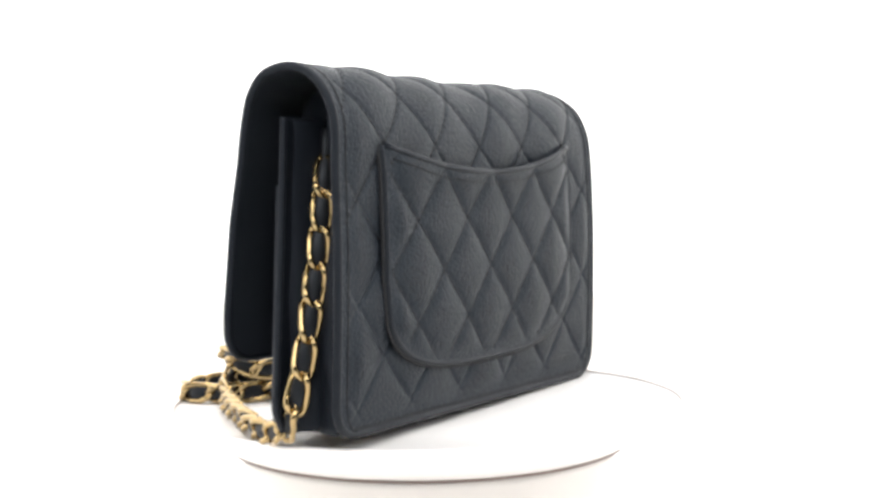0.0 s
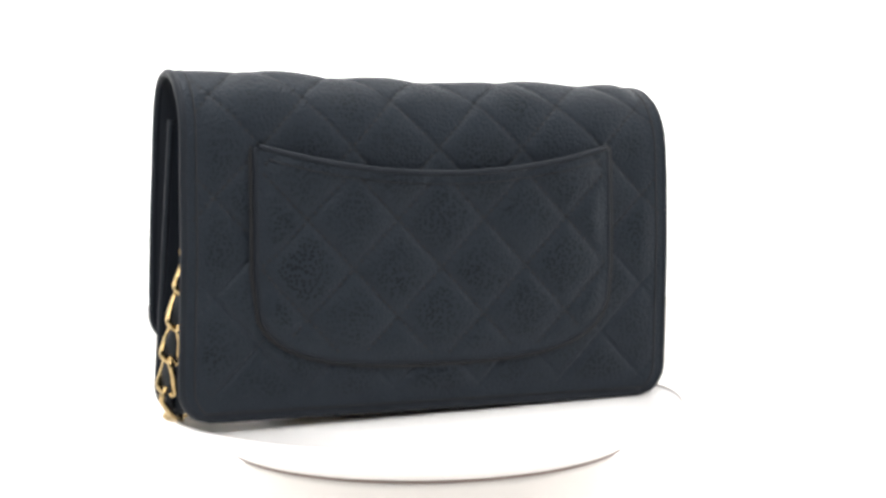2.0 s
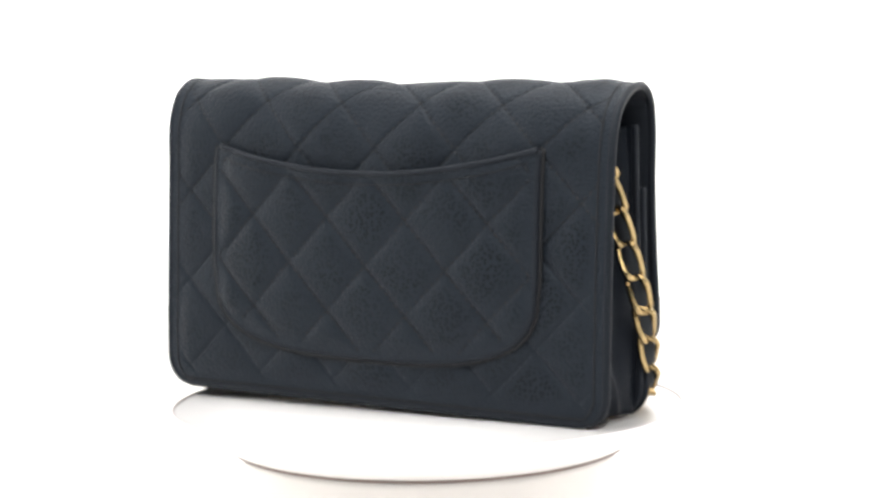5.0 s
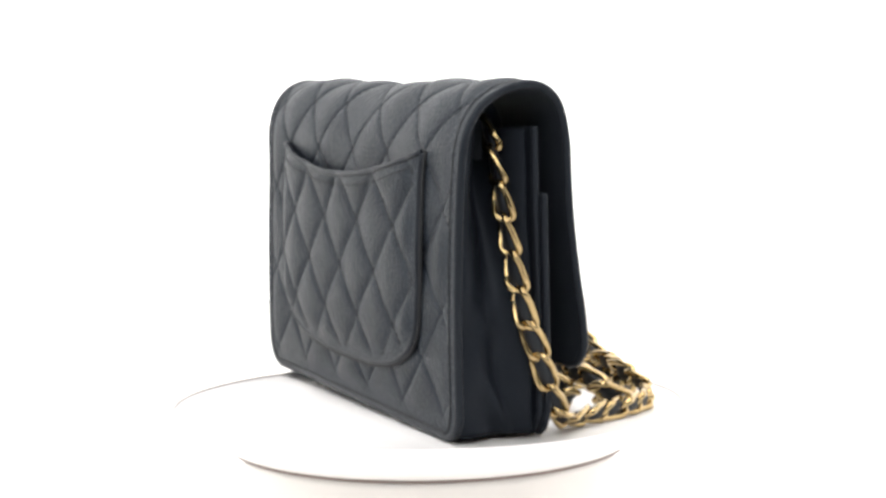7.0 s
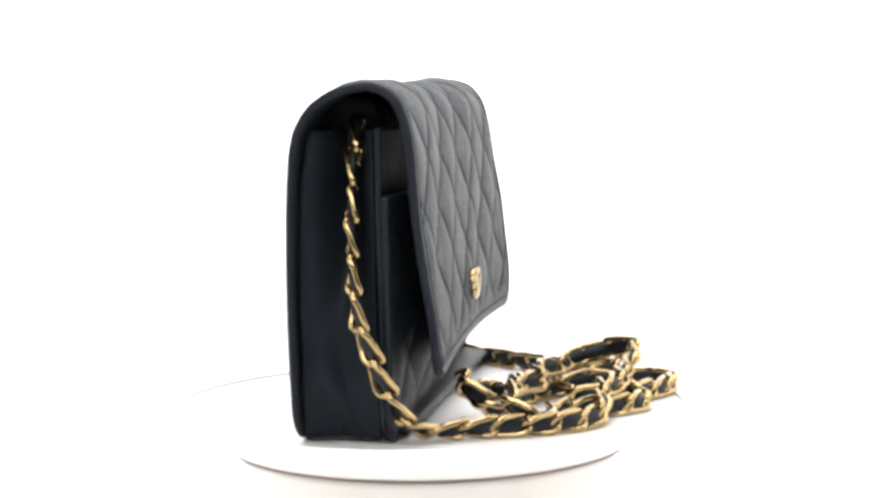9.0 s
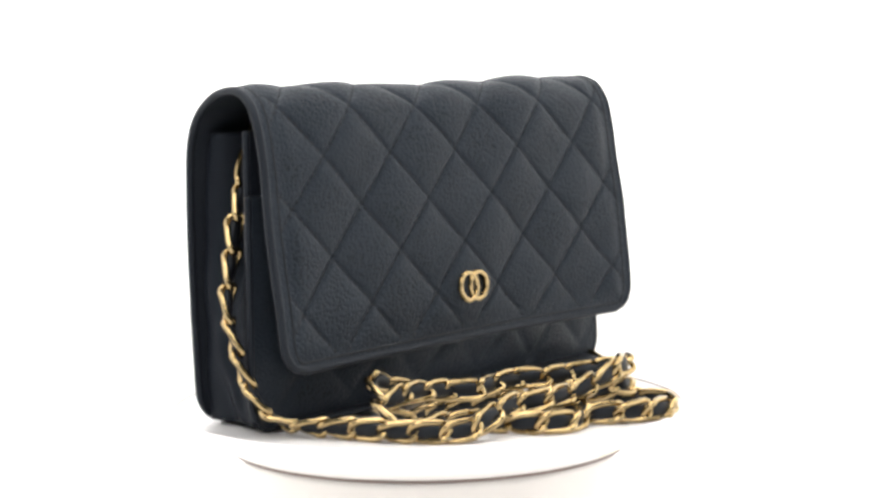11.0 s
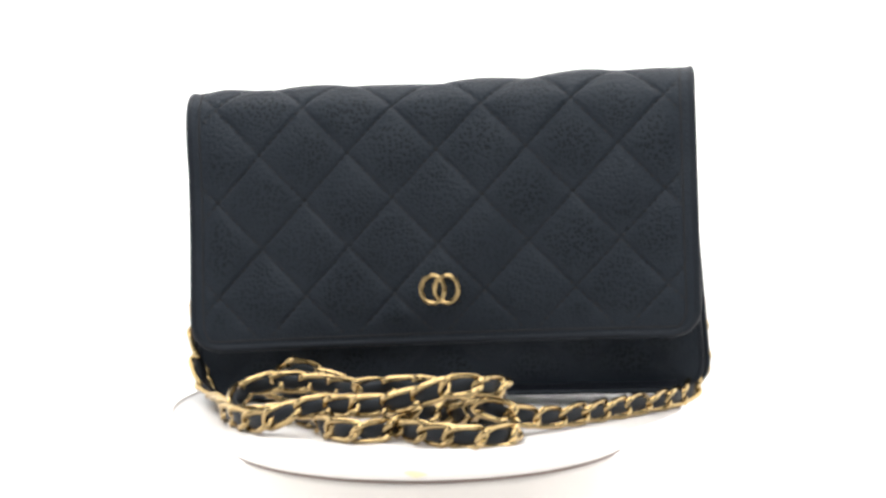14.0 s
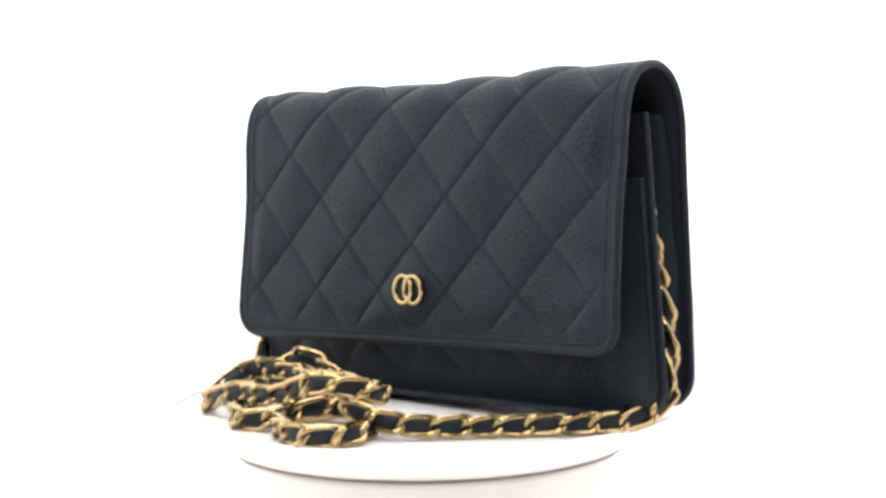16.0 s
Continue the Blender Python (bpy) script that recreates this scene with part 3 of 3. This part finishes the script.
# the strap's line: from inside one gusset down its side, through the heap before the bag, and up the other side
STRAP = [(-0.0710, 0.0085, 0.1085), (-0.0724, 0.0083, 0.1054), (-0.0778, 0.0085, 0.0941), (-0.0815, 0.0082, 0.0817), (-0.0850, 0.0078, 0.0699),
         (-0.0880, 0.0068, 0.0576), (-0.0910, 0.0050, 0.0444), (-0.0917, 0.0013, 0.0327), (-0.0907, -0.0038, 0.0199), (-0.0868, -0.0105, 0.0090),
         (-0.0800, -0.0180, 0.0046), (-0.0745, -0.0300, 0.0043), (-0.0680, -0.0450, 0.0043), (-0.0602, -0.0589, 0.0043), (-0.0479, -0.0690, 0.0045), (-0.0371, -0.0705, 0.0085),
         (-0.0264, -0.0700, 0.0105), (-0.0135, -0.0740, 0.0110), (0.0, -0.0750, 0.0125), (0.0120, -0.0775, 0.0160), (0.0225, -0.0775, 0.0185),
         (0.0310, -0.0725, 0.0180), (0.0360, -0.0630, 0.0155), (0.0300, -0.0540, 0.0135), (0.0160, -0.0500, 0.0130), (0.0040, -0.0450, 0.0130),
         (-0.0080, -0.0440, 0.0130), (-0.0180, -0.0460, 0.0120), (-0.0290, -0.0410, 0.0125), (-0.0410, -0.0407, 0.0137), (-0.0520, -0.0410, 0.0135),
         (-0.0610, -0.0415, 0.0110), (-0.0635, -0.0470, 0.0075), (-0.0570, -0.0530, 0.0050), (-0.0460, -0.0530, 0.0045), (-0.0360, -0.0560, 0.0043),
         (-0.0300, -0.0640, 0.0043), (-0.0244, -0.0740, 0.0043), (-0.0145, -0.0820, 0.0043), (-0.0038, -0.0803, 0.0042), (0.0060, -0.0720, 0.0070),
         (0.0120, -0.0620, 0.0080), (0.0080, -0.0540, 0.0060), (-0.0010, -0.0560, 0.0042), (-0.0020, -0.0660, 0.0043), (0.0050, -0.0790, 0.0043),
         (0.0160, -0.0870, 0.0043), (0.0275, -0.0908, 0.0043), (0.0385, -0.0875, 0.0043), (0.0415, -0.0780, 0.0043), (0.0360, -0.0660, 0.0043),
         (0.0240, -0.0570, 0.0043), (0.0120, -0.0450, 0.0045), (-0.0020, -0.0360, 0.0055), (-0.0180, -0.0280, 0.0080), (-0.0340, -0.0215, 0.0115),
         (-0.0458, -0.0222, 0.0155), (-0.0520, -0.0280, 0.0120), (-0.0500, -0.0350, 0.0060), (-0.0400, -0.0340, 0.0045), (-0.0260, -0.0340, 0.0045),
         (-0.0120, -0.0380, 0.0045), (0.0040, -0.0430, 0.0045), (0.0170, -0.0520, 0.0045), (0.0260, -0.0630, 0.0080), (0.0315, -0.0700, 0.0105),
         (0.0397, -0.0665, 0.0075), (0.0505, -0.0590, 0.0052), (0.0682, -0.0408, 0.0045), (0.0822, -0.0250, 0.0043), (0.0920, -0.0135, 0.0042),
         (0.0983, -0.0030, 0.0045), (0.1028, 0.0060, 0.0070), (0.1054, 0.0120, 0.0140), (0.1040, 0.0150, 0.0276), (0.1014, 0.0160, 0.0401),
         (0.0982, 0.0165, 0.0545), (0.0948, 0.0165, 0.0695), (0.0914, 0.0160, 0.0842), (0.0866, 0.0148, 0.0980), (0.0838, 0.0135, 0.1050)]
LINK_PITCH = 0.0110


def strap(bag):
    rng = random.Random(5)
    drop = [(x, y - 0.03 * max(0.0, -0.05 - y), z - 0.0013 * min(1.0, max(0.0, (0.03 - z) / 0.02))) for x, y, z in STRAP]
    P, length = spline(drop, 0.0009)
    n = len(P)
    T = np.gradient(P, axis=0)
    T /= np.linalg.norm(T, axis=1)[:, None]
    N = np.zeros_like(P)
    ref = np.array([-0.55, 0.835, 0.0])
    foot = int(np.argmax(P[:, 2] < 0.012))
    for i in range(n):
        if i < foot:
            w = float(np.interp(P[i, 2], [0.030, 0.090], [0.0, 1.0]))
            ref = np.array([-0.74, 0.67, 0.0]) * (1 - w) + np.array([0.04, 0.99, 0.0]) * w
        ref = ref - T[i] * (ref @ T[i])
        ref /= np.linalg.norm(ref)
        flat = np.array([T[i, 1], -T[i, 0], 0.0])
        m = np.linalg.norm(flat)
        if m > 0.75:
            flat /= m
            if flat @ ref < 0:
                flat = -flat
            ref = ref * 0.95 + flat * 0.05
            ref /= np.linalg.norm(ref)
        N[i] = ref
    # the far end hangs with its face turned to the back
    hang = np.array([0.71, 0.71, 0.0])
    first = int(np.argmax((P[:, 0] > 0.10) & (P[:, 2] > 0.008)))
    if N[first] @ hang < 0:
        hang = -hang
    for i in range(first - 10, n):
        w = min(1.0, (i - first + 10) / 30)
        q = hang - T[i] * (hang @ T[i])
        q = N[i] * (1 - w) + q / np.linalg.norm(q) * w
        N[i] = q / np.linalg.norm(q)
    B = np.cross(T, N)
    # leather ribbon, wide in the open part of each link and pinched where two links meet
    at = np.linspace(0, length, n)
    pitch = np.interp(P[:, 2], [0.018, 0.030], [LINK_PITCH, 0.0122])
    ph = np.r_[0, np.cumsum(np.diff(at) / pitch[1:])]
    open_ = 0.5 - 0.5 * np.cos(2 * np.pi * ph)
    wide = 0.0015 + 0.0010 * open_ ** 0.25
    thick = 0.0006 + 0.0008 * open_ ** 0.4
    sides, verts, faces = 10, [], []
    for i in range(n):
        for k in range(sides):
            a = 2 * math.pi * (k + 0.5) / sides
            c, q = math.cos(a), math.sin(a)
            c = math.copysign(abs(c) ** 0.55, c)
            q = math.copysign(abs(q) ** 0.55, q)
            verts.append(P[i] + B[i] * wide[i] * c + N[i] * thick[i] * q)
    for i in range(n - 1):
        for k in range(sides):
            h = (k + 1) % sides
            faces.append((i * sides + k, i * sides + h, (i + 1) * sides + h, (i + 1) * sides + k))
    faces += [tuple(range(sides)), tuple(range((n - 1) * sides, n * sides))]
    ribbon = recalc(mesh_object("chain_strap", verts, faces, RIBBON, bag, "long strap of gold-coloured chain woven with black leather"))
    # one curb link, twisted so that its ends pass over and under the next
    loop = []
    for i in range(36):
        a = 2 * math.pi * i / 36
        c, q = math.cos(a), math.sin(a)
        y = 0.0032 * math.copysign(abs(q) ** 0.70, q)
        x = 0.0068 * math.copysign(abs(c) ** 0.62, c) + 0.38 * y
        loop.append((x, y, -0.0017 * math.sin(2 * a)))
    v, f = tube(loop, 0.00110, 10, True, up=(0, 0, 1))
    proto = recalc(mesh_object("chain_link", v, f, GOLD, ribbon))
    count = int(ph[-1])
    for k in range(count):
        i = int(np.argmin(np.abs(ph - k - 0.5)))
        a, b = P[max(0, i - 5)], P[min(n - 1, i + 5)]
        t = (b - a) / np.linalg.norm(b - a)
        nn = N[i] - t * (N[i] @ t)
        nn /= np.linalg.norm(nn)
        bb = np.cross(nn, t)
        m = Matrix((t, bb, nn)).transposed().to_4x4()
        m.translation = Vector(P[i])
        m = m @ pose(0, 0, 0, rng.uniform(-14, 14), rng.uniform(-3, 3), rng.uniform(-3, 3))
        if k == 0:
            link = proto
        else:
            link = new("chain_link", proto.data)
            link.parent = ribbon
        link.matrix_basis = m


def handbag():
    bag = new("handbag")
    tagged(bag, "small black quilted leather bag with gold chain strap on turntable", "handbag")
    shell(bag)
    back_pocket(bag)
    body(bag)
    emblem(bag)
    strap(bag)
    return bag


setting()
TABLE, PLATTER = turntable()
BAG = handbag()


def motions():
    times = [SPAN * i / 64 for i in range(65)]
    walk(PLATTER, [(t, pose(0, 0, 0, 0, 0, float(np.interp(t, SECONDS, TURNED)))) for t in times])
    walk(BAG, [(t, pose(0, 0, 0, 0, 0, START + float(np.interp(t, SECONDS, TURNED)))) for t in times])


motions()
